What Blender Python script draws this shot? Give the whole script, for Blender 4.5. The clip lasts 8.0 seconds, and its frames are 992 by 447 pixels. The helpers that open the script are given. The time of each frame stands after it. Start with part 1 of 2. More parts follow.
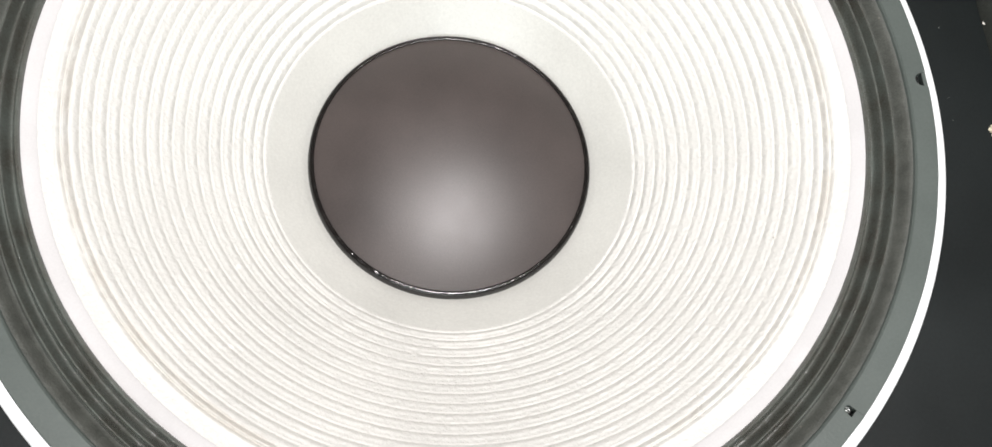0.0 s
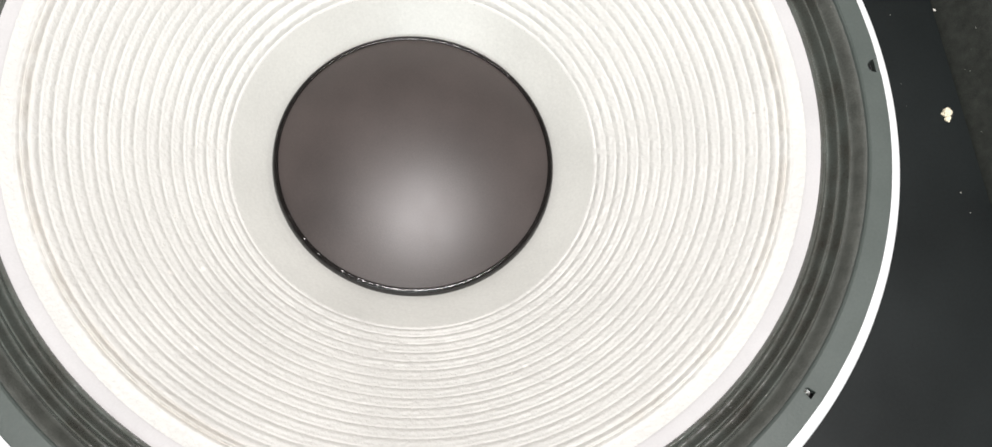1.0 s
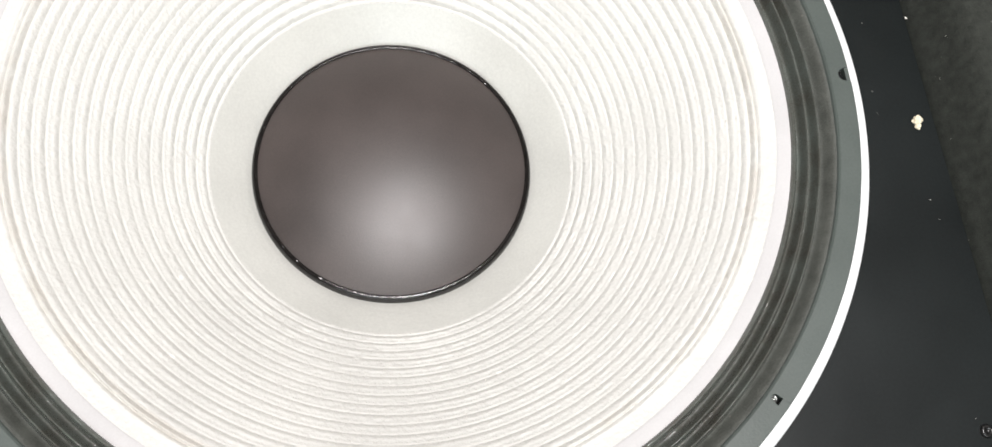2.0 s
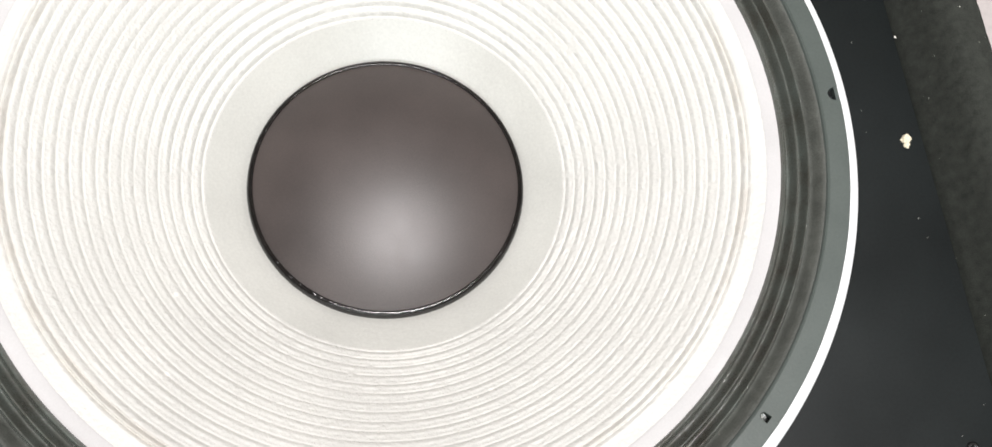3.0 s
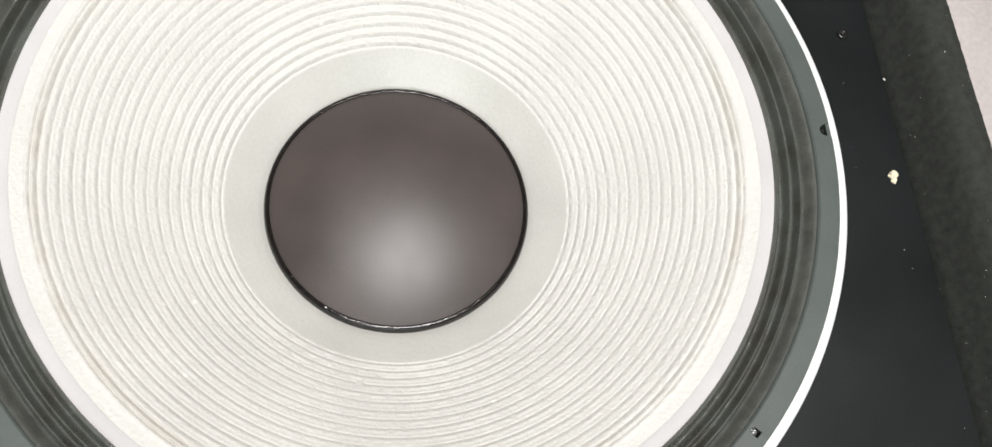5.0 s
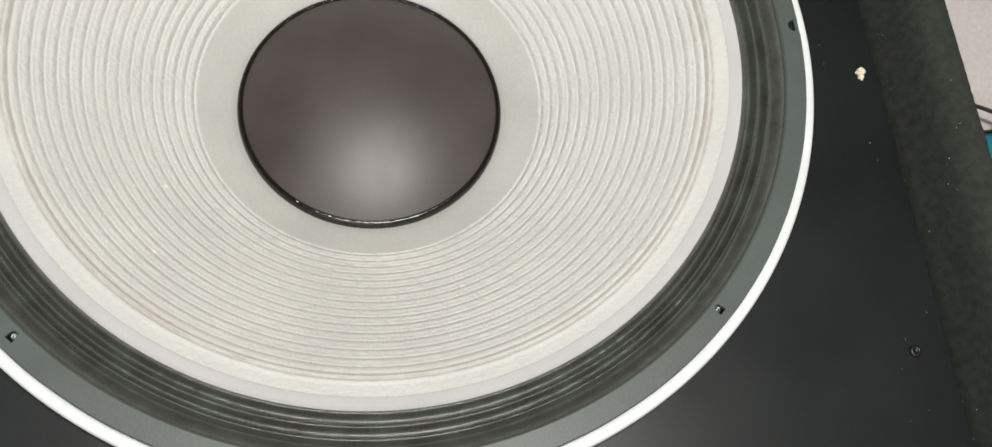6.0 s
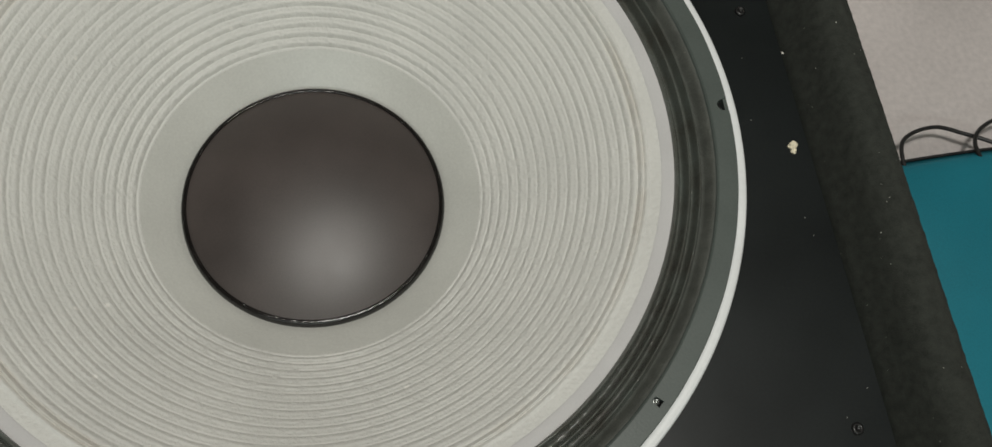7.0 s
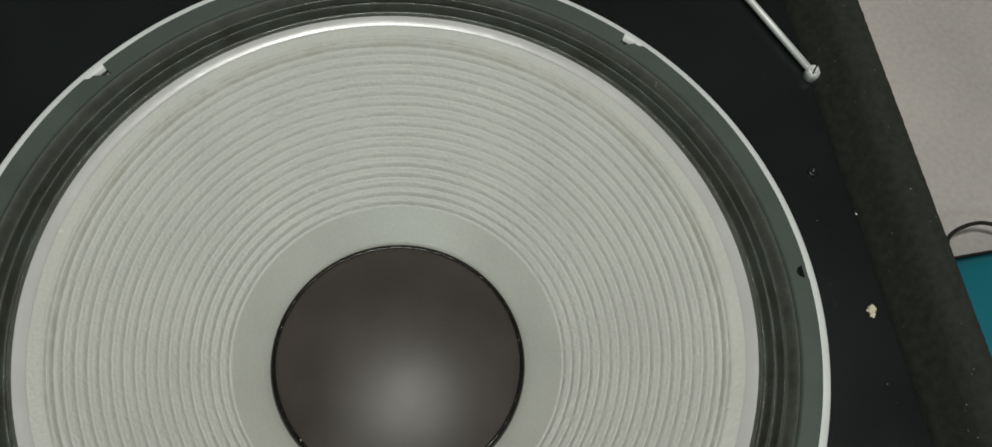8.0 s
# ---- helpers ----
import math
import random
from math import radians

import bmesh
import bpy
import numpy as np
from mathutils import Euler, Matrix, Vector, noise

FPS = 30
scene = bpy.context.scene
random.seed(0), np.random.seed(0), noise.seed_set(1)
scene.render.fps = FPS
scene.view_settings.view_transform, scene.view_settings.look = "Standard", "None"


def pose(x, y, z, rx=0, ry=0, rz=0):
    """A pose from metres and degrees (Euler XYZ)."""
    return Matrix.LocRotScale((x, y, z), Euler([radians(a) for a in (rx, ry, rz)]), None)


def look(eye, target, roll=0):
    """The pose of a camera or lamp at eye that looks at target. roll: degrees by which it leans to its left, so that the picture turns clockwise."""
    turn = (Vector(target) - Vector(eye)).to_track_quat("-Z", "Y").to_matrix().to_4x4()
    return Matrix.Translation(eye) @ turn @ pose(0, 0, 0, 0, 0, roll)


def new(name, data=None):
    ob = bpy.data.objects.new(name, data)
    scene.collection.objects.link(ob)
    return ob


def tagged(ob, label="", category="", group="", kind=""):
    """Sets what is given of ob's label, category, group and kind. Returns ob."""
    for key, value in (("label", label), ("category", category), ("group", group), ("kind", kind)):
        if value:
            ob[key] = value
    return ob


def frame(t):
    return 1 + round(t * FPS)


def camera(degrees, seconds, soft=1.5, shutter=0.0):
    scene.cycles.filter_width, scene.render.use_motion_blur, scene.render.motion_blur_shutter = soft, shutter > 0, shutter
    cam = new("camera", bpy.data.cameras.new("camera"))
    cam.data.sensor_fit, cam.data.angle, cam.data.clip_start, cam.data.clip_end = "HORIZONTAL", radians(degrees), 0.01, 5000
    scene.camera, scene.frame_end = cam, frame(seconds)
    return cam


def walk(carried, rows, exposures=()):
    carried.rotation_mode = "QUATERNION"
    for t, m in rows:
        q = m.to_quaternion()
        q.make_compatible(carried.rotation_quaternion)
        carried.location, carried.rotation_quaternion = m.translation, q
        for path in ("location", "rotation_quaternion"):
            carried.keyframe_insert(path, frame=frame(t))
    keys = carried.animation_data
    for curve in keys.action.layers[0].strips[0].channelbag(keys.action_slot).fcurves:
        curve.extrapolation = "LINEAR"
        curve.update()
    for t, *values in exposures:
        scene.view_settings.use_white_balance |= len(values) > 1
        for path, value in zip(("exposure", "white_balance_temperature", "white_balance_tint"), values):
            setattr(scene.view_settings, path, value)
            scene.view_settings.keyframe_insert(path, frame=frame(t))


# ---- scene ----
cam = camera(54.57, 8.0, soft=1.5)
# seconds, place, and turn of the camera over the cabinet, which lies on its back
PATH = [
    (0, -0.0374, -0.1641, 0.7878, 18.77, -6.16, -4.98),
    (0.5, -0.0349, -0.1691, 0.7841, 18.34, -6.25, -5.61),
    (0.75, -0.0319, -0.1699, 0.7870, 18.54, -6.67, -6.19),
    (1, -0.0284, -0.1702, 0.7909, 19.29, -6.39, -6.72),
    (1.25, -0.0250, -0.1704, 0.7935, 19.25, -6.35, -6.86),
    (1.5, -0.0218, -0.1704, 0.7958, 19.28, -6.11, -6.87),
    (1.7, -0.0197, -0.1701, 0.7971, 19.18, -6.19, -6.88),
    (2.8, -0.0142, -0.1650, 0.8012, 19.17, -6.05, -6.71),
    (3, -0.0153, -0.1639, 0.8038, 19.22, -6.35, -6.80),
    (3.25, -0.0180, -0.1621, 0.8086, 20.57, -7.01, -7.05),
    (3.5, -0.0210, -0.1611, 0.8135, 22.14, -6.97, -7.23),
    (3.75, -0.0235, -0.1624, 0.8171, 22.94, -6.81, -7.11),
    (4, -0.0254, -0.1649, 0.8197, 23.23, -6.84, -6.87),
    (4.2, -0.0262, -0.1670, 0.8209, 22.88, -7.04, -6.66),
    (5.3, -0.0223, -0.1884, 0.8152, 21.63, -7.16, -5.15),
    (5.5, -0.0210, -0.1968, 0.8128, 21.62, -6.63, -5.07),
    (5.75, -0.0207, -0.2119, 0.8086, 21.83, -6.86, -5.09),
    (6, -0.0172, -0.2250, 0.8052, 21.48, -7.86, -5.22),
    (6.25, -0.0025, -0.2308, 0.8046, 21.34, -7.39, -5.44),
    (6.5, 0.0118, -0.2290, 0.8072, 21.75, -6.74, -5.93),
    (6.75, 0.0150, -0.2153, 0.8150, 21.86, -6.44, -7.08),
    (7, 0.0125, -0.1964, 0.8251, 22.67, -6.36, -8.29),
    (7.25, 0.0046, -0.1766, 0.8361, 23.81, -6.27, -9.08),
    (7.5, -0.0048, -0.1591, 0.8460, 25.43, -6.16, -9.46),
    (7.75, -0.0105, -0.1503, 0.8515, 25.48, -5.42, -9.11),
    (8, -0.0154, -0.1444, 0.8555, 25.33, -5.21, -8.49),
]
# seconds, stops, kelvin and tint: the camera brightens, darkens and shifts its white on the way
EXPOSURES = [(0.0, 1.24, 6450, 12), (0.5, 1.14, 6450, 12), (1.0, 1.16, 6450, 12), (1.5, 1.21, 6450, 12), (3.0, 1.21, 6450, 12),
             (3.5, 0.80, 6600, 8), (4.0, 0.68, 6700, 7), (5.5, 1.22, 6450, 12), (6.0, 0.76, 6600, 8), (6.5, -0.12, 6700, 6),
             (7.0, 0.0, 6700, 5), (7.5, -0.05, 6600, 3), (8.0, -0.19, 6580, 0)]
walk(cam, [(row[0], pose(*row[1:])) for row in PATH], EXPOSURES)

# ---- light: a ceiling lamp over the cabinet, and an unseen wide light high behind the camera ----
world = bpy.data.worlds.new("room_air")
scene.world = world
world.use_nodes = True
world.node_tree.nodes["Background"].inputs[0].default_value = (0.75, 0.80, 0.85, 1)
world.node_tree.nodes["Background"].inputs[1].default_value = 0.05


def area_lamp(name, m, width, height, watts, colour):
    data = bpy.data.lights.new(name, "AREA")
    data.shape, data.size, data.size_y, data.energy, data.color = "RECTANGLE", width, height, watts, colour
    ob = new(name, data)
    ob.matrix_world = m
    return ob


area_lamp("ceiling_lamp", look((0.11, -0.02, 2.54), (0.1, 0.0, 0.45)), 0.5, 0.35, 23.5, (1.0, 0.97, 0.95))
# Unseen cool source, set for the sheen on the cone's neck and ribs.
area_lamp("rear_light", look((-0.45, -1.80, 2.00), (0.0, 0.0, 0.45)), 1.90, 0.45, 10.0, (0.90, 0.995, 0.985))


# ---- materials ----
def material(name, colour, rough=0.6, metal=0.0, scale=60.0, spread=0.12, grain=600.0, bump=0.15, depth=0.0004,
             specks=0.0, speck_colour=(0.8, 0.8, 0.75, 1), stretch=None, gloss=0.65, patch=None):
    """A surface with mottling at two scales, fine relief, and pale or dark flecks if wanted."""
    mat = bpy.data.materials.new(name)
    mat.use_nodes = True
    nodes, link = mat.node_tree.nodes, mat.node_tree.links.new
    shader = nodes["Principled BSDF"]
    shader.inputs["Metallic"].default_value = metal
    shader.inputs["Specular IOR Level"].default_value = gloss
    place = nodes.new("ShaderNodeTexCoord").outputs["Object"]
    if stretch:
        mapping = nodes.new("ShaderNodeMapping")
        mapping.inputs["Scale"].default_value = stretch
        link(place, mapping.inputs["Vector"])
        place = mapping.outputs["Vector"]

    def texture(size, detail):
        tex = nodes.new("ShaderNodeTexNoise")
        tex.inputs["Scale"].default_value, tex.inputs["Detail"].default_value = size, detail
        link(place, tex.inputs["Vector"])
        return tex.outputs["Fac"]

    broad, fine = texture(scale, 4.0), texture(grain, 3.0)
    both = nodes.new("ShaderNodeMath")
    both.operation = "MULTIPLY_ADD"
    both.inputs[1].default_value = 0.6
    link(broad, both.inputs[0])
    half = nodes.new("ShaderNodeMath")
    half.operation = "MULTIPLY"
    half.inputs[1].default_value = 0.4
    link(fine, half.inputs[0])
    link(half.outputs[0], both.inputs[2])
    ramp = nodes.new("ShaderNodeValToRGB")
    ramp.color_ramp.elements[0].position, ramp.color_ramp.elements[1].position = 0.33, 0.67
    low = [max(0.0, c * (1 - spread)) for c in colour]
    high = [min(1.0, c * (1 + spread)) for c in colour]
    if patch:
        low = patch
    ramp.color_ramp.elements[0].color, ramp.color_ramp.elements[1].color = (*low, 1), (*high, 1)
    link(both.outputs[0], ramp.inputs[0])
    out = ramp.outputs["Color"]
    if specks:
        cells = nodes.new("ShaderNodeTexVoronoi")
        cells.inputs["Scale"].default_value = specks
        link(place, cells.inputs["Vector"])
        near = nodes.new("ShaderNodeMapRange")
        near.inputs[1].default_value, near.inputs[2].default_value = 0.05, 0.13
        near.inputs[3].default_value, near.inputs[4].default_value = 1.0, 0.0
        link(cells.outputs["Distance"], near.inputs[0])
        pick = nodes.new("ShaderNodeSeparateColor")
        link(cells.outputs["Color"], pick.inputs[0])
        few = nodes.new("ShaderNodeMath")
        few.operation = "GREATER_THAN"
        few.inputs[1].default_value = 0.86
        link(pick.outputs[0], few.inputs[0])
        times = nodes.new("ShaderNodeMath")
        times.operation = "MULTIPLY"
        link(near.outputs[0], times.inputs[0])
        link(few.outputs[0], times.inputs[1])
        mix = nodes.new("ShaderNodeMix")
        mix.data_type = "RGBA"
        link(times.outputs[0], mix.inputs["Factor"])
        link(out, mix.inputs[6])
        mix.inputs[7].default_value = speck_colour
        out = mix.outputs[2]
    link(out, shader.inputs["Base Color"])
    rough_map = nodes.new("ShaderNodeMapRange")
    rough_map.inputs[3].default_value, rough_map.inputs[4].default_value = max(0.02, rough - 0.08), min(1.0, rough + 0.08)
    link(broad, rough_map.inputs[0])
    link(rough_map.outputs[0], shader.inputs["Roughness"])
    relief = nodes.new("ShaderNodeBump")
    relief.inputs["Strength"].default_value, relief.inputs["Distance"].default_value = bump, depth
    link(fine, relief.inputs["Height"])
    link(relief.outputs[0], shader.inputs["Normal"])
    return mat


PAPER = material("pale_cone_paper", (0.64, 0.635, 0.605), 0.55, scale=22, spread=0.06, grain=620, bump=0.5, depth=0.0009,
                 specks=90, speck_colour=(0.80, 0.78, 0.74, 1), gloss=0.45)
PAPER_EDGE = material("coated_cone_edge", (0.600, 0.590, 0.590), 0.22, scale=30, spread=0.06, grain=1300, bump=0.12, depth=0.0003, gloss=0.6)
PAPER_NECK = material("doped_cone_neck", (0.58, 0.58, 0.545), 0.36, scale=19, spread=0.10, grain=900, bump=0.15, depth=0.0004, gloss=0.75)
CAP = material("dark_cap_felt", (0.047, 0.036, 0.033), 0.44, scale=30, spread=0.25, grain=1300, bump=0.10, depth=0.0003, gloss=0.72)
GLUE = material("glossy_black_glue", (0.007, 0.006, 0.0055), 0.13, scale=120, spread=0.3, grain=420, bump=0.55, depth=0.0006, gloss=0.5)
CLOTH = material("treated_surround_cloth", (0.084, 0.096, 0.086), 0.21, scale=70, spread=0.22, grain=1400, bump=0.28, depth=0.0005,
                 gloss=0.95, patch=(0.055, 0.052, 0.043))
BAND = material("dull_cloth_band", (0.074, 0.078, 0.069), 0.55, scale=140, spread=0.28, grain=1200, bump=0.4, depth=0.0006, specks=170, speck_colour=(0.2, 0.19, 0.16, 1), gloss=0.35)
GASKET = material("grey_green_gasket", (0.084, 0.100, 0.092), 0.42, scale=40, spread=0.12, grain=900, bump=0.14, gloss=0.42)


def brown_ring(mat, radius, width, colour, strength):
    """A brownish ring round the cone, broken into patches."""
    nodes, link = mat.node_tree.nodes, mat.node_tree.links.new
    shader = nodes["Principled BSDF"]
    before = shader.inputs["Base Color"].links[0].from_socket
    place = nodes.new("ShaderNodeTexCoord").outputs["Object"]
    flat = nodes.new("ShaderNodeVectorMath")
    flat.operation, flat.inputs[1].default_value = "MULTIPLY", (1, 1, 0)
    link(place, flat.inputs[0])
    far = nodes.new("ShaderNodeVectorMath")
    far.operation = "LENGTH"
    link(flat.outputs[0], far.inputs[0])
    off = nodes.new("ShaderNodeMath")
    off.operation, off.inputs[1].default_value = "SUBTRACT", radius
    link(far.outputs["Value"], off.inputs[0])
    size = nodes.new("ShaderNodeMath")
    size.operation = "ABSOLUTE"
    link(off.outputs[0], size.inputs[0])
    band = nodes.new("ShaderNodeMapRange")
    band.inputs[1].default_value, band.inputs[2].default_value = width * 0.3, width
    band.inputs[3].default_value, band.inputs[4].default_value = strength, 0.0
    link(size.outputs[0], band.inputs[0])
    patches = nodes.new("ShaderNodeTexNoise")
    patches.inputs["Scale"].default_value, patches.inputs["Detail"].default_value = 55, 5
    link(place, patches.inputs["Vector"])
    spread = nodes.new("ShaderNodeMapRange")
    spread.inputs[1].default_value, spread.inputs[2].default_value = 0.38, 0.60
    link(patches.outputs["Fac"], spread.inputs[0])
    amount = nodes.new("ShaderNodeMath")
    amount.operation = "MULTIPLY"
    link(band.outputs[0], amount.inputs[0])
    link(spread.outputs[0], amount.inputs[1])
    mix = nodes.new("ShaderNodeMix")
    mix.data_type = "RGBA"
    link(amount.outputs[0], mix.inputs["Factor"])
    link(before, mix.inputs[6])
    mix.inputs[7].default_value = (*colour, 1)
    link(mix.outputs[2], shader.inputs["Base Color"])


brown_ring(PAPER, 0.1478, 0.0026, (0.50, 0.42, 0.33), 0.24)
WHITE = material("white_flange_paint", (0.82, 0.835, 0.84), 0.40, scale=70, spread=0.05, grain=500, bump=0.1)
BLACK = material("black_baffle_paint", (0.0082, 0.0108, 0.0110), 0.33, scale=14, spread=0.35, grain=800, bump=0.06, depth=0.0002, gloss=0.34)
CARPET = material("charcoal_cabinet_carpet", (0.034, 0.037, 0.032), 0.95, scale=260, spread=0.32, grain=2000, bump=0.5, depth=0.0008,
                  specks=260, speck_colour=(0.13, 0.13, 0.115, 1), gloss=0.2)
STEEL = material("bright_steel", (0.84, 0.85, 0.84), 0.50, metal=0.35, scale=80, spread=0.1, grain=600, bump=0.08)
ZINC = material("dull_zinc", (0.30, 0.31, 0.30), 0.30, metal=0.9, scale=90, spread=0.2, grain=700, bump=0.15)
DARK_STEEL = material("blackened_steel", (0.05, 0.05, 0.05), 0.30, metal=0.8, scale=90, spread=0.3, grain=700, bump=0.15)
CRUMB = material("pale_splinter_wood", (0.82, 0.74, 0.56), 0.8, scale=200, spread=0.2, grain=900, bump=0.5)
TEAL = material("teal_fabric", (0.010, 0.21, 0.28), 0.55, scale=9, spread=0.14, grain=700, bump=0.25, depth=0.0008, gloss=0.4)
RUBBER = material("black_cable_rubber", (0.012, 0.012, 0.012), 0.45, scale=60, spread=0.2, grain=500, bump=0.1)
FLOOR = material("pinkish_grey_cement", (0.72, 0.66, 0.645), 0.55, scale=4, spread=0.15, grain=160, bump=0.15, depth=0.001)
# Tone of the unseen walls and ceiling, set for the fill they bounce.
PLASTER = material("off_white_plaster", (0.50, 0.49, 0.47), 0.9, scale=3, spread=0.05, grain=120, bump=0.2, depth=0.001)
LINT = material("pale_lint", (0.62, 0.60, 0.55), 0.9, scale=200, spread=0.2, grain=900, bump=0.3)


# ---- building helpers ----
def part(name, bm, mat, parent=None, label="", smooth=False):
    mesh = bpy.data.meshes.new(name)
    bmesh.ops.recalc_face_normals(bm, faces=bm.faces)
    bm.to_mesh(mesh)
    bm.free()
    mesh.materials.append(mat)
    for face in mesh.polygons:
        face.use_smooth = smooth
    ob = new(name, mesh)
    if parent is not None:
        ob.parent = parent
    if label:
        ob["label"] = label
    return ob


def thing(name, x, y, z, label, category, group=""):
    ob = new(name)
    ob.location = (x, y, z)
    return tagged(ob, label, category, group)


def turned(profile, segments=256, closed=False, wobble=None):
    """A body of revolution about z from (radius, height) pairs; a closed profile makes a ring."""
    bm = bmesh.new()
    rings = []
    for r, z in profile:
        if r < 1e-6:
            rings.append([bm.verts.new((0, 0, z))])
            continue
        ring = []
        for k in range(segments):
            a = 2 * math.pi * k / segments
            dz = wobble(r, a) if wobble else 0.0
            ring.append(bm.verts.new((r * math.cos(a), r * math.sin(a), z + dz)))
        rings.append(ring)
    pairs = list(zip(rings, rings[1:]))
    if closed:
        pairs.append((rings[-1], rings[0]))
    for a, b in pairs:
        for k in range(segments):
            j = (k + 1) % segments
            if len(a) == 1:
                bm.faces.new((a[0], b[k], b[j]))
            elif len(b) == 1:
                bm.faces.new((a[k], b[0], a[j]))
            else:
                bm.faces.new((a[k], b[k], b[j], a[j]))
    return bm


def box(x0, x1, y0, y1, z0, z1, bevel=0.0):
    bm = bmesh.new()
    bmesh.ops.create_cube(bm, size=1, matrix=Matrix.LocRotScale(((x0 + x1) / 2, (y0 + y1) / 2, (z0 + z1) / 2), None, (x1 - x0, y1 - y0, z1 - z0)))
    if bevel:
        bmesh.ops.bevel(bm, geom=list(bm.edges), offset=bevel, segments=3, profile=0.5, affect="EDGES")
    return bm


def extruded(outline, y0, y1, steps, rough):
    """A board along y from an outline of (x, z), with a slightly fuzzy surface."""
    bm = bmesh.new()
    rows = []
    for s in range(steps + 1):
        y = y0 + (y1 - y0) * s / steps
        rows.append([bm.verts.new((x + rough * noise.noise((x * 60, y * 420, z * 60)), y, z + rough * noise.noise((x * 60 + 9, y * 500, z * 60)))) for x, z in outline])
    n = len(outline)
    for a, b in zip(rows, rows[1:]):
        for k in range(n):
            j = (k + 1) % n
            bm.faces.new((a[k], a[j], b[j], b[k]))
    bm.faces.new(rows[0])
    bm.faces.new(rows[-1])
    return bm


def tube(points, radius, sides=12):
    """A round cable or rod along a line of points, with closed ends."""
    bm = bmesh.new()
    rings = []
    pts = [Vector(p) for p in points]
    for i, p in enumerate(pts):
        way = (pts[min(i + 1, len(pts) - 1)] - pts[max(i - 1, 0)]).normalized()
        side = way.cross(Vector((0, 0, 1)))
        side = side.normalized() if side.length > 1e-4 else Vector((1, 0, 0))
        over = side.cross(way)
        rings.append([bm.verts.new(p + radius * (math.cos(a) * side + math.sin(a) * over)) for a in (2 * math.pi * k / sides for k in range(sides))])
    for a, b in zip(rings, rings[1:]):
        for k in range(sides):
            j = (k + 1) % sides
            bm.faces.new((a[k], a[j], b[j], b[k]))
    bm.faces.new(rings[0])
    bm.faces.new(rings[-1])
    return bm


def smooth_line(points, steps=12):
    """A Catmull-Rom line through the points."""
    pts = [Vector(p) for p in points]
    pts = [2 * pts[0] - pts[1]] + pts + [2 * pts[-1] - pts[-2]]
    out = []
    for i in range(1, len(pts) - 2):
        a, b, c, d = pts[i - 1:i + 3]
        for s in range(steps):
            t = s / steps
            out.append(0.5 * (2 * b + (c - a) * t + (2 * a - 5 * b + 4 * c - d) * t * t + (3 * b - a - 3 * c + d) * t ** 3))
    return out + [pts[-2]]


# ---- the room ----
DECK = 0.45            # height of the cabinet's front board above the floor
tagged(part("floor", box(-2.2, 2.2, -2.2, 2.2, -0.1, 0.0), FLOOR), "plain pinkish grey cement floor", "floor", kind="structure")
# Walls and ceiling out of view, added to close the room round the light.
for name, b in (("wall_north", (-2.2, 2.2, 2.2, 2.3)), ("wall_south", (-2.2, 2.2, -2.3, -2.2)),
                ("wall_east", (2.2, 2.3, -2.3, 2.3)), ("wall_west", (-2.3, -2.2, -2.3, 2.3))):
    tagged(part(name, box(*b, -0.1, 2.7), PLASTER), "plain off-white wall, added out of view", "wall", kind="structure")
tagged(part("ceiling", box(-2.3, 2.3, -2.3, 2.3, 2.6, 2.7), PLASTER), "plain off-white ceiling, added out of view", "ceiling", kind="structure")

# ---- the cabinet ----
HALF, TOP, BOTTOM = 0.254, 0.62, -0.36
cabinet = thing("speaker_cabinet", 0, 0.13, 0, "large loudspeaker cabinet in charcoal carpet, lying on its back", "loudspeaker cabinet")
MOVE = Matrix.Translation((0, -0.13, 0))


def cabinet_part(name, bm, mat, label="", smooth=False):
    bmesh.ops.transform(bm, matrix=MOVE, verts=bm.verts)
    return part(name, bm, mat, cabinet, label, smooth)


LIP = [(0.254, 0.0), (0.254, DECK + 0.0195), (0.2525, DECK + 0.0230), (0.2495, DECK + 0.0250), (0.2455, DECK + 0.0258), (0.2405, DECK + 0.0250),
       (0.2370, DECK + 0.0225), (0.2345, DECK + 0.0180), (0.2315, DECK + 0.0110), (0.2285, DECK + 0.0040), (0.2262, DECK - 0.0005), (0.2262, DECK - 0.018), (0.236, DECK - 0.022), (0.236, 0.0)]
cabinet_part("side_panel", extruded(LIP, BOTTOM, TOP, 700, 0.00028), CARPET, "charcoal carpeted side with a rounded raised lip", True)
cabinet_part("side_panel", extruded([(-x, z) for x, z in LIP], BOTTOM, TOP, 700, 0.00028), CARPET, "charcoal carpeted side with a rounded raised lip", True)
for y0, y1 in ((BOTTOM, BOTTOM + 0.018), (TOP - 0.018, TOP)):
    cabinet_part("end_panel", box(-0.2355, 0.2355, y0, y1, 0.0, DECK + 0.024, 0.003), CARPET)
cabinet_part("back_panel", box(-0.2355, 0.2355, BOTTOM + 0.0185, TOP - 0.0185, 0.001, 0.018), BLACK)


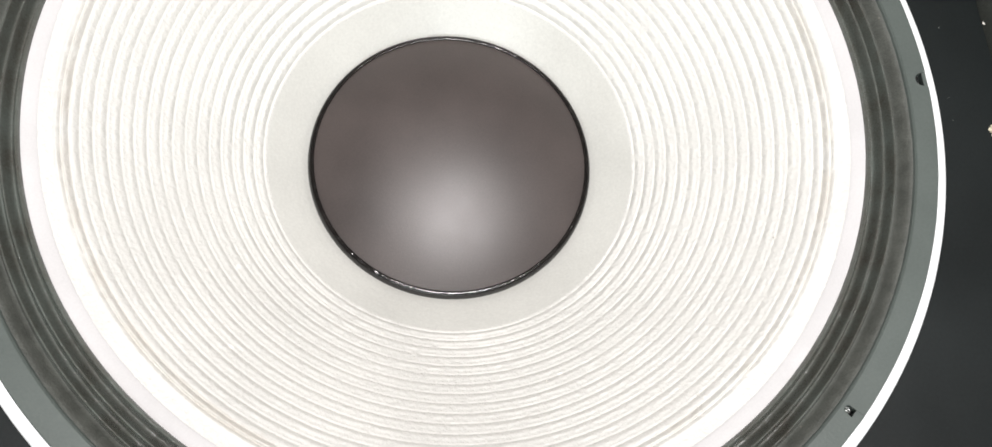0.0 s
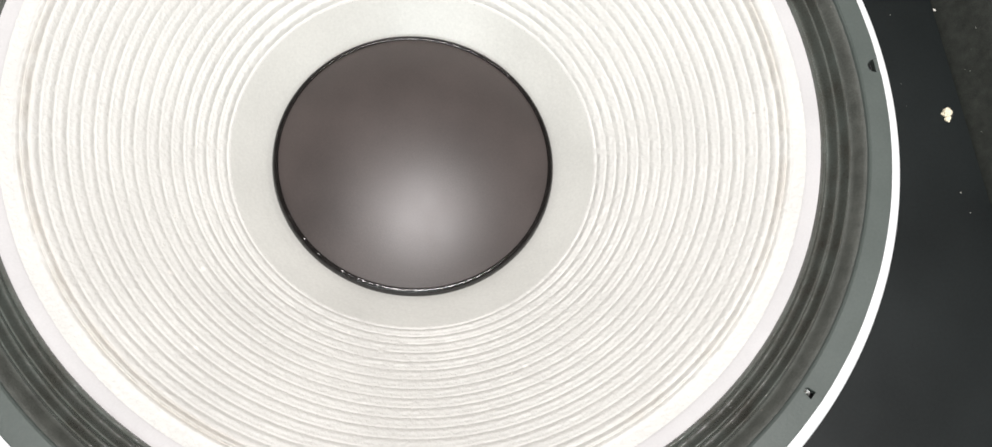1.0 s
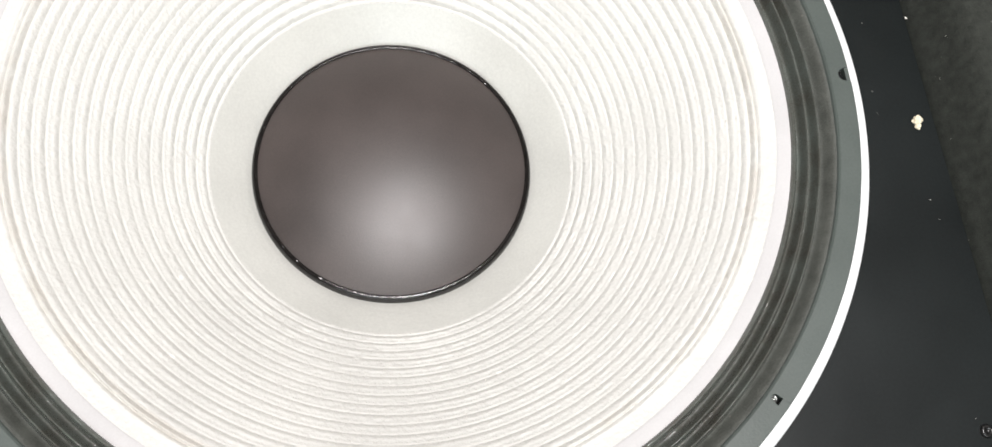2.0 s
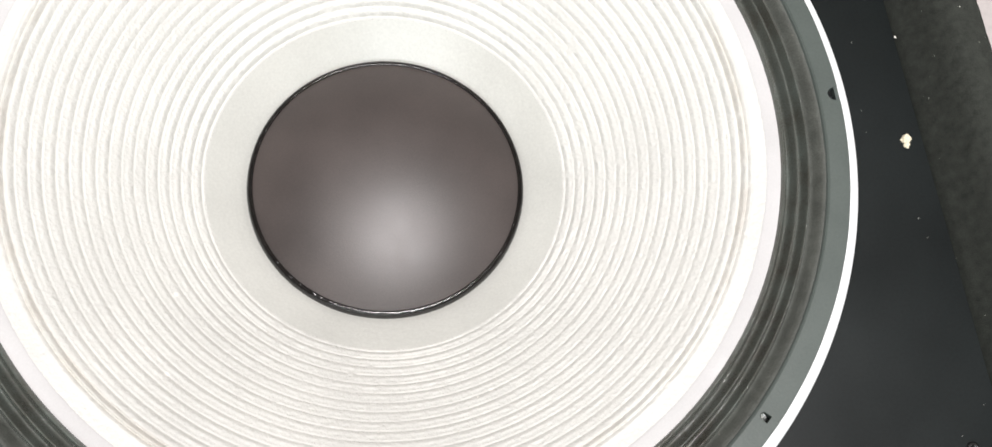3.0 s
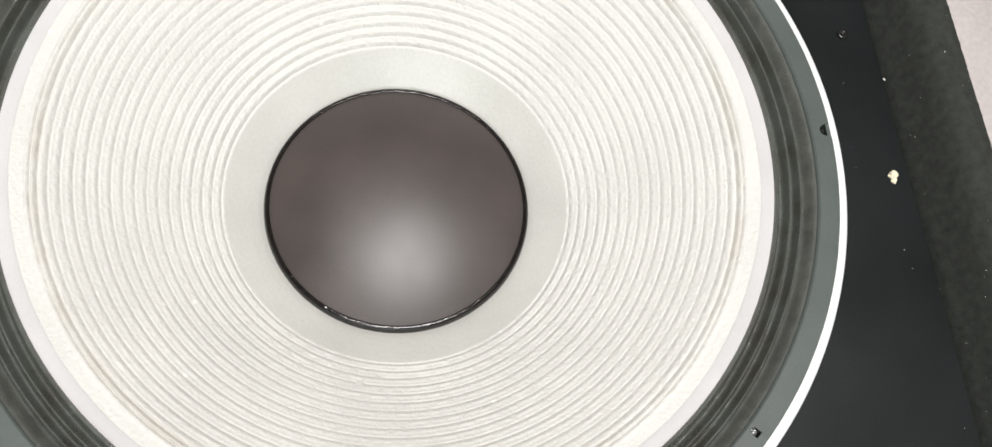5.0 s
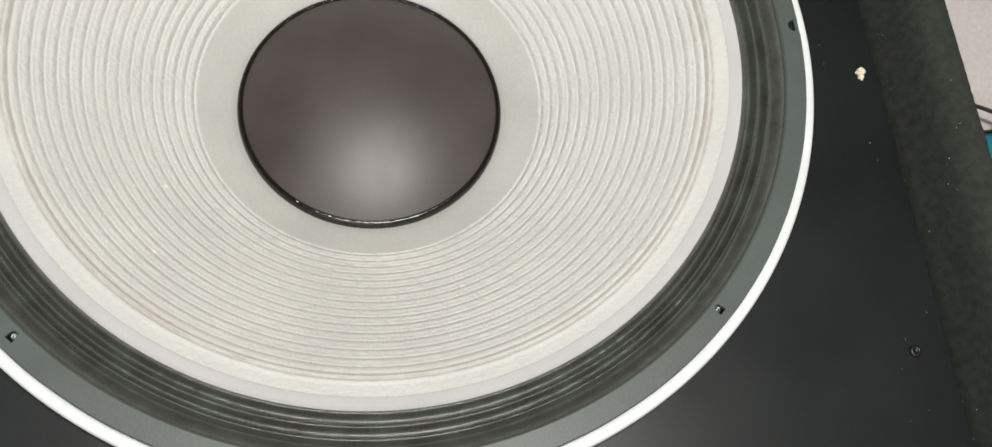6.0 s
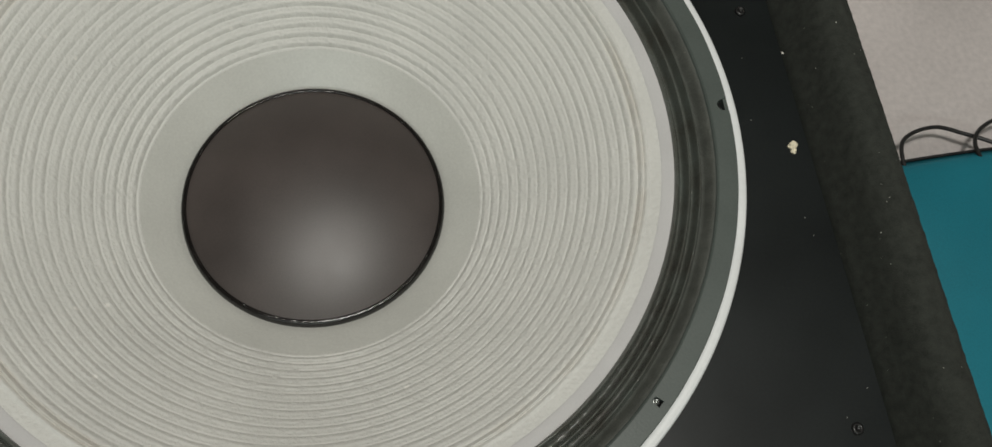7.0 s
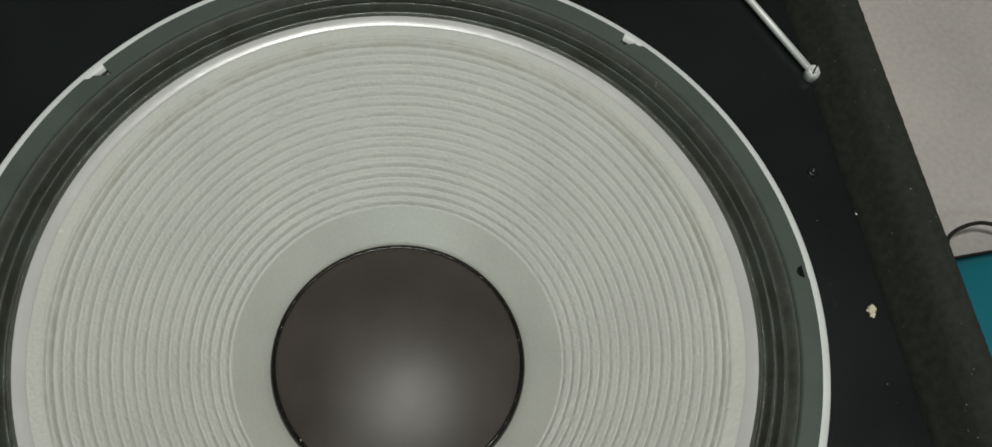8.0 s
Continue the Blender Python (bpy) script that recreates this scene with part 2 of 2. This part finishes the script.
def baffle_board():
    """The front board with a round opening for the driver."""
    bm = bmesh.new()
    n, r = 128, 0.1815
    x0, x1, y0, y1 = -0.2258, 0.2258, BOTTOM + 0.0185, TOP - 0.0185
    layers = []
    for z in (DECK, DECK - 0.018):
        inner, outer = [], []
        for k in range(n):
            a = 2 * math.pi * k / n
            c, s = math.cos(a), math.sin(a)
            far = min((x1 if c > 0 else x0) / c if abs(c) > 1e-6 else 9, (y1 if s > 0 else y0) / s if abs(s) > 1e-6 else 9)
            inner.append(bm.verts.new((r * c, r * s, z)))
            outer.append(bm.verts.new((far * c, far * s, z)))
        corners = []
        for cx, cy in ((x1, y1), (x0, y1), (x0, y0), (x1, y0)):
            corners.append((math.atan2(cy, cx) % (2 * math.pi), bm.verts.new((cx, cy, z))))
        for k in range(n):
            j = (k + 1) % n
            a0, a1 = 2 * math.pi * k / n, 2 * math.pi * (k + 1) / n
            extra = [v for a, v in corners if a0 < a < a1]
            bm.faces.new([inner[k], outer[k], *extra, outer[j], inner[j]])
        layers.append((inner, outer))
    (a, _), (b, _) = layers
    for k in range(n):
        j = (k + 1) % n
        bm.faces.new((a[k], a[j], b[j], b[k]))
    return bm


cabinet_part("baffle", baffle_board(), BLACK, "satin black painted front board")

# ---- the driver ----
driver = thing("loudspeaker_driver", 0, 0, DECK, "fifteen inch woofer with ribbed pale paper cone and white rim", "loudspeaker")
part("basket_flange", turned([(0.1870, 0.0005), (0.1870, 0.0064), (0.1924, 0.0063), (0.1931, 0.0059), (0.1935, 0.0050), (0.1935, 0.0040), (0.1935, 0.0005)], 320, True), WHITE, driver, "white painted outer rim", True)

# A dark ring added under the gasket gives its notches and holes their shade.
part("notch_shade_ring", turned([(0.1802, 0.0005), (0.1802, 0.0052), (0.1869, 0.0052), (0.1869, 0.0005)], 256, True), DARK_STEEL, driver, "dark ring under the gasket, for the shade in its notches", True)

# the gasket: a flat ring, bitten out at the bolts
BOLTS = [math.radians(45 * k - 0.75) for k in range(8)]
TORN, BITTEN = (1, 3), (0, 2, 4)       # bolts whose notch is torn open to the rim, or worn wide
G_IN, G_OUT, G_TOP = 0.1788, 0.1887, 0.0088


def gasket_rim(a):
    r = G_OUT + 0.00012 * noise.noise((14 * math.cos(a), 14 * math.sin(a), 3.0))
    for k, b in enumerate(BOLTS):
        d = (a - b + math.pi) % (2 * math.pi) - math.pi
        s = abs(d) * 0.186
        lean = d * 0.186
        if k in TORN:
            # torn open beside the bolt: a square cut, then a slanting edge that runs back out to the rim
            side = lean if k == 3 else -lean
            if -0.0066 < side < 0.0048:
                r -= 0.0016 * min(1.0, (side + 0.0066) / 0.0004, (0.0048 - side) / 0.0020)
            if -0.0064 < side < 0.0004:
                r = min(r, 0.1871 - 0.0056 * min(1.0, (side + 0.0064) / 0.0005, (0.0004 - side) / 0.0050))
        elif k in BITTEN:
            if s < 0.0030:
                r = min(r, 0.1874 - 0.0036 * math.sqrt(max(0.0, 1 - (s / 0.0030) ** 2)))
        elif s < 0.0018:
            r = min(r, 0.1834 - math.sqrt(max(0.0, 0.0018 ** 2 - s * s)))
    return r


def gasket_ring():
    angles = sorted({2 * math.pi * k / 360 for k in range(360)} |
                    {(b + s * 0.00012 / 0.186 * 4) % (2 * math.pi) for b in BOLTS for s in range(-24, 25)})
    bm = bmesh.new()
    loops = []
    for a in angles:
        c, s, r = math.cos(a), math.sin(a), gasket_rim(a)
        loops.append([bm.verts.new((q * c, q * s, z)) for q, z in ((G_IN, 0.0030), (G_IN + 0.0001, G_TOP - 0.0016), (G_IN + 0.0005, G_TOP - 0.0006), (G_IN + 0.0012, G_TOP), (r - 0.0004, G_TOP), (r, G_TOP - 0.0004), (r, 0.0036))])
    for k, a in enumerate(loops):
        b = loops[(k + 1) % len(loops)]
        for i in range(6):
            bm.faces.new((a[i], b[i], b[i + 1], a[i + 1]))
    return bm


gasket = part("gasket", gasket_ring(), GASKET, driver, "grey-green gasket ring notched at the bolts")


def arc_block(a0, a1, r0, r1, z0, z1, n=6):
    bm = bmesh.new()
    rows = [[bm.verts.new((r * math.cos(a), r * math.sin(a), z)) for r, z in ((r0, z0), (r1, z0), (r1, z1), (r0, z1))] for a in (a0 + (a1 - a0) * k / n for k in range(n + 1))]
    for a, b in zip(rows, rows[1:]):
        for k in range(4):
            j = (k + 1) % 4
            bm.faces.new((a[k], a[j], b[j], b[k]))
    bm.faces.new(rows[0])
    bm.faces.new(rows[-1])
    return bm


for k, a in enumerate(BOLTS):
    if k in BITTEN:
        part("gasket_bridge", arc_block(a - 0.0172, a + 0.0172, 0.1868, 0.1885, 0.0054, G_TOP - 0.0003), GASKET, gasket)
    elif k not in TORN:
        part("gasket_bridge", arc_block(a - 0.0098, a + 0.0098, 0.1852, 0.1887, 0.0070, G_TOP - 0.0001), GASKET, gasket)


def screw_head(radius, height, slot):
    bm = turned([(0, height * 0.55), (radius * 0.38, height * 0.55), (radius * 0.45, height), (radius * 0.80, height * 0.97), (radius, height * 0.6), (radius, 0), (0, 0)], 20)
    bmesh.ops.transform(bm, matrix=Matrix.Rotation(slot, 4, "Z"), verts=bm.verts)
    return bm


for k, a in enumerate(BOLTS):
    spot = a + {1: 0.0270, 3: -0.0270}.get(k, 0.0)
    # Darker metal puts shade into the worn holes; the brighter one gives glints.
    ob = part("mounting_screw", screw_head(0.0016, 0.0022, 0.3 * k), DARK_STEEL if k in BITTEN else ZINC, driver, "small grey socket screw", True)
    ob.location = (0.1829 * math.cos(spot), 0.1829 * math.sin(spot), 0.0052)

# the surround: three rolls of treated cloth
def surround_profile():
    """A lip on the cone's edge, then two narrow ribs and a flat outer band that dips under the gasket."""
    line = [(0.1613, 0.0012), (0.1615, 0.0036), (0.1622, 0.0050), (0.1630, 0.0048), (0.1639, 0.0026), (0.1648, 0.0012), (0.1658, 0.0018), (0.1668, 0.0044), (0.1677, 0.0062),
            (0.1686, 0.0044), (0.1694, 0.0018), (0.1704, 0.0017), (0.1715, 0.0044), (0.1724, 0.0062), (0.1733, 0.0044), (0.1742, 0.0024)]
    return [(p.x, p.z) for p in smooth_line([(r, 0, z) for r, z in line], 4)]


def cloth_wobble(r, a):
    c, s = math.cos(a), math.sin(a)
    return 0.00014 * noise.noise((r * 160, 34 * c, 34 * s)) + 0.00011 * noise.noise((r * 300, 85 * c, 85 * s))


surround = part("surround", turned(surround_profile(), 1200, False, cloth_wobble), CLOTH, driver, "dark pleated surround of treated cloth", True)
part("outer_band", turned([(0.1740, 0.0026), (0.1746, 0.0028), (0.1754, 0.0037), (0.1764, 0.0052), (0.1774, 0.0064), (0.1784, 0.0072), (0.1800, 0.0074)], 900, False, cloth_wobble),
     BAND, surround, "dull brownish flat outer band of the cloth", True)

# the cone: straight-sided paper with pressed ribs
BEND, SLOPE, FLARE = 0.1480, 0.785, 0.275
RIBS = [0.0817, 0.0855] + [0.0893 + 0.00418 * k for k in range(13)] + [0.1434, 0.1465, 0.1488]


def cone_height(r):
    return -0.0005 + (FLARE if r > BEND else SLOPE) * (r - BEND)


def rib_relief(r):
    """A narrow pressed groove with a rounded ridge beside it, for each rib."""
    h = 0.0
    for q in RIBS:
        d = r - q
        if abs(d) < 0.005:
            deep = 1.7 if q > 0.146 else 1.35 if q < 0.1 else 1.0
            h += deep * (0.00034 * math.exp(-((d - 0.0014) / 0.00085) ** 2) - 0.00040 * math.exp(-(d / 0.00046) ** 2))
    return h


def cone_wobble(r, a):
    c, s = math.cos(a), math.sin(a)
    ribs = rib_relief(r)
    if ribs:
        ribs *= 0.95 + 0.55 * noise.noise((2.2 * c, 2.2 * s, r * 18)) + 0.90 * noise.noise((r * 300 * c, r * 300 * s, r * 120))
    return ribs + 0.00024 * noise.noise((r * 40, 5 * c, 5 * s)) + 0.00013 * noise.noise((r * 620 * c, r * 700 * s, 4))


def cone_profile():
    pts, r = [], 0.0803
    while r < 0.1562:
        pts.append((r, cone_height(r)))
        r += 0.00020
    return pts


cone = part("cone", turned(cone_profile(), 840, False, cone_wobble), PAPER, driver, "off-white ribbed paper cone", True)
part("cone_neck", turned([(0.0600 + 0.0007 * k, cone_height(0.0600 + 0.0007 * k)) for k in range(30)], 320, False, cone_wobble), PAPER_NECK, cone, "smooth doped neck of the cone", True)
part("cone_edge", turned([(0.1555, cone_height(0.1555) - 0.0005), (0.1560, cone_height(0.1560)), (0.1568, cone_height(0.1568) + 0.0002),
                          (0.1590, cone_height(0.1590) + 0.0002), (0.1612, cone_height(0.1612) + 0.0002), (0.1619, 0.0034)], 320, False,
                         lambda r, a: 0.00010 * noise.noise((r * 90, 40 * math.cos(a), 40 * math.sin(a)))), PAPER_EDGE, cone, "smooth coated rim of the cone", True)

# the dust cap: a shallow dome on a glossy black bead
CAP_R, CAP_Z, CAP_H = 0.0614, -0.0640, 0.0105
BALL = (CAP_R ** 2 + CAP_H ** 2) / (2 * CAP_H)
dome = [(CAP_R * k / 40, CAP_Z + CAP_H - BALL + math.sqrt(BALL ** 2 - (CAP_R * k / 40) ** 2)) for k in range(41)]
cap = part("dust_cap", turned(dome, 192), CAP, driver, "domed dark brown-grey dust cap", True)
part("glue_bead", turned([(0.0609, -0.0641), (0.0612, -0.0635), (0.0615, -0.0633), (0.0620, -0.06335), (0.0627, -0.06345), (0.0632, -0.0638), (0.0636, -0.0646), (0.0639, -0.0658), (0.0642, -0.0680), (0.0609, -0.0680)], 256, True,
                         lambda r, a: 0.00012 * noise.noise((r * 200, 40 * math.cos(a), 40 * math.sin(a)))), GLUE, cap, "glossy black edge of the cap", True)

# ---- small things on the front board ----
for y, turn in ((-0.1508, 0.4), (0.0518, 1.7)):
    x = 0.2110
    sc = thing("baffle_screw", x, y, DECK, "small black screw sunk in the black front board", "screw", "screws in the front board")
    part("head", screw_head(0.0026, 0.0014, turn), DARK_STEEL, sc, "", True)

rod = thing("metal_rod", 0.2268, 0.1078, DECK, "thin bright steel rod with slotted screw on the black board", "rod")
way = Vector((-0.0228, 0.0501, 0)).normalized()
part("shaft", tube([way * 0.002 + Vector((0, 0, 0.0032)), way * 0.05 + Vector((0, 0, 0.0040)), way * 0.28 + Vector((0, 0, 0.0045))], 0.0019), STEEL, rod, "", True)
end = part("end_screw", screw_head(0.0040, 0.0060, 0.3), STEEL, rod, "bright round slotted screw head", True)
slot = part("slot", box(-0.0030, 0.0030, -0.0004, 0.0004, 0.0056, 0.0063), DARK_STEEL, end)
slot.rotation_euler = (0, 0, 0.9)

bm = bmesh.new()
for lx, ly, size in ((0.0003, 0.0006, 0.0018), (0.0013, 0.0022, 0.0009), (-0.0010, 0.0008, 0.0009), (0.0000, -0.0017, 0.0012)):
    made = bmesh.ops.create_icosphere(bm, subdivisions=3, radius=1.0)["verts"]
    for v in made:
        v.co *= 1 + 0.5 * noise.noise(v.co * 1.7 + Vector((300 * lx, 1, 0)))
        v.co = Vector((lx + v.co.x * size, ly + v.co.y * size * 1.2, max(-0.6, v.co.z) * size * 0.75 + 0.45 * size))
crumb = tagged(part("splinter", bm, CRUMB), "pale crumb of splintered wood on the black board", "crumb")
crumb.location = (0.2178, -0.0228, DECK)


def flecks(name, spots, label, mat):
    """Specks of lint, each a tiny uneven pebble."""
    bm = bmesh.new()
    for x, y, z, r in spots:
        made = bmesh.ops.create_icosphere(bm, subdivisions=1, radius=r)["verts"]
        turn = random.uniform(0, 6.28)
        for v in made:
            w = Vector((v.co.x * random.uniform(0.7, 1.8), v.co.y * random.uniform(0.6, 1.2), v.co.z * 0.5))
            w.rotate(Euler((0, 0, turn)))
            v.co = w + Vector((x, y, z))
    return tagged(part(name, bm, mat), label, "lint", kind="stuff")


rng = random.Random(7)
spots = [(0.2262, 0.0270, DECK + 0.0006, 0.0006)]
for k in range(12):
    spots.append((rng.uniform(0.200, 0.225), rng.uniform(-0.2, 0.16), DECK + 0.0001, rng.uniform(0.00010, 0.00022)))
for k in range(24):
    t = rng.random()
    spots.append((0.2275 + 0.009 * t, rng.uniform(-0.2, 0.2), DECK + 0.0015 + 0.021 * t, rng.uniform(0.00010, 0.00026)))
for k in range(16):
    spots.append((rng.uniform(0.2375, 0.2500), rng.uniform(-0.2, 0.2), DECK + 0.0253, rng.uniform(0.00010, 0.00030)))
flecks("lint", spots, "scattered pale specks of lint on the cabinet", LINT)
spots = []
for k in range(160):
    a, r = rng.uniform(0, 2 * math.pi), math.sqrt(rng.uniform(0.085 ** 2, 0.150 ** 2))
    spots.append((r * math.cos(a), r * math.sin(a), DECK + cone_height(r) + 0.0005, rng.uniform(0.00012, 0.00030)))
flecks("dust", spots, "tiny pale dust specks on the paper cone", LINT)

# ---- beside the cabinet ----
bag = thing("cloth_bag", 0.76, -0.13, 0, "teal fabric bag with black piping, lying flat on the floor", "bag")
bm = bmesh.new()
NX = 48
grid = []
for sgn in (1, -1):
    sheet = []
    for i in range(NX + 1):
        row = []
        for j in range(NX + 1):
            u, v = 2 * i / NX - 1, 2 * j / NX - 1
            x = 0.29 * math.copysign(abs(u) ** 0.9, u) * (1 - 0.05 * v * v)
            y = 0.285 * math.copysign(abs(v) ** 0.9, v) * (1 - 0.05 * u * u)
            edge = max(0.0, (1 - abs(u) ** 5) * (1 - abs(v) ** 5)) ** 0.45
            z = 0.026 + sgn * 0.024 * edge + (0.0030 * noise.noise((x * 7, y * 9, 2)) * edge if sgn > 0 else 0)
            row.append(bm.verts.new((x, y, z)))
        sheet.append(row)
    for i in range(NX):
        for j in range(NX):
            bm.faces.new((sheet[i][j], sheet[i + 1][j], sheet[i + 1][j + 1], sheet[i][j + 1]))
bmesh.ops.remove_doubles(bm, verts=bm.verts, dist=1e-5)
part("cover", bm, TEAL, bag, "teal woven cover", True)


def bag_edge(u, v):
    return (0.29 * math.copysign(abs(u) ** 0.9, u) * (1 - 0.05 * v * v), 0.285 * math.copysign(abs(v) ** 0.9, v) * (1 - 0.05 * u * u), 0.028)


ring = [bag_edge(math.copysign(min(1.0, abs(1.3 * math.cos(a))), math.cos(a)), math.copysign(min(1.0, abs(1.3 * math.sin(a))), math.sin(a))) for a in (2 * math.pi * k / 160 for k in range(161))]
part("piping", tube(ring, 0.0017, 8), RUBBER, bag, "black piping along the seam", True)
LOOPS = ([(-0.205, 0.255, 0.030), (-0.200, 0.292, 0.030), (-0.182, 0.308, 0.026), (-0.150, 0.315, 0.022), (-0.122, 0.305, 0.022), (-0.100, 0.292, 0.026), (-0.080, 0.270, 0.036)],
         [(-0.124, 0.262, 0.036), (-0.122, 0.290, 0.032), (-0.105, 0.308, 0.030), (-0.070, 0.318, 0.026), (-0.030, 0.305, 0.026), (-0.010, 0.270, 0.034)])
for loop in LOOPS:
    part("cord", tube(smooth_line(loop), 0.0021, 10), RUBBER, bag, "thin black cord loop", True)
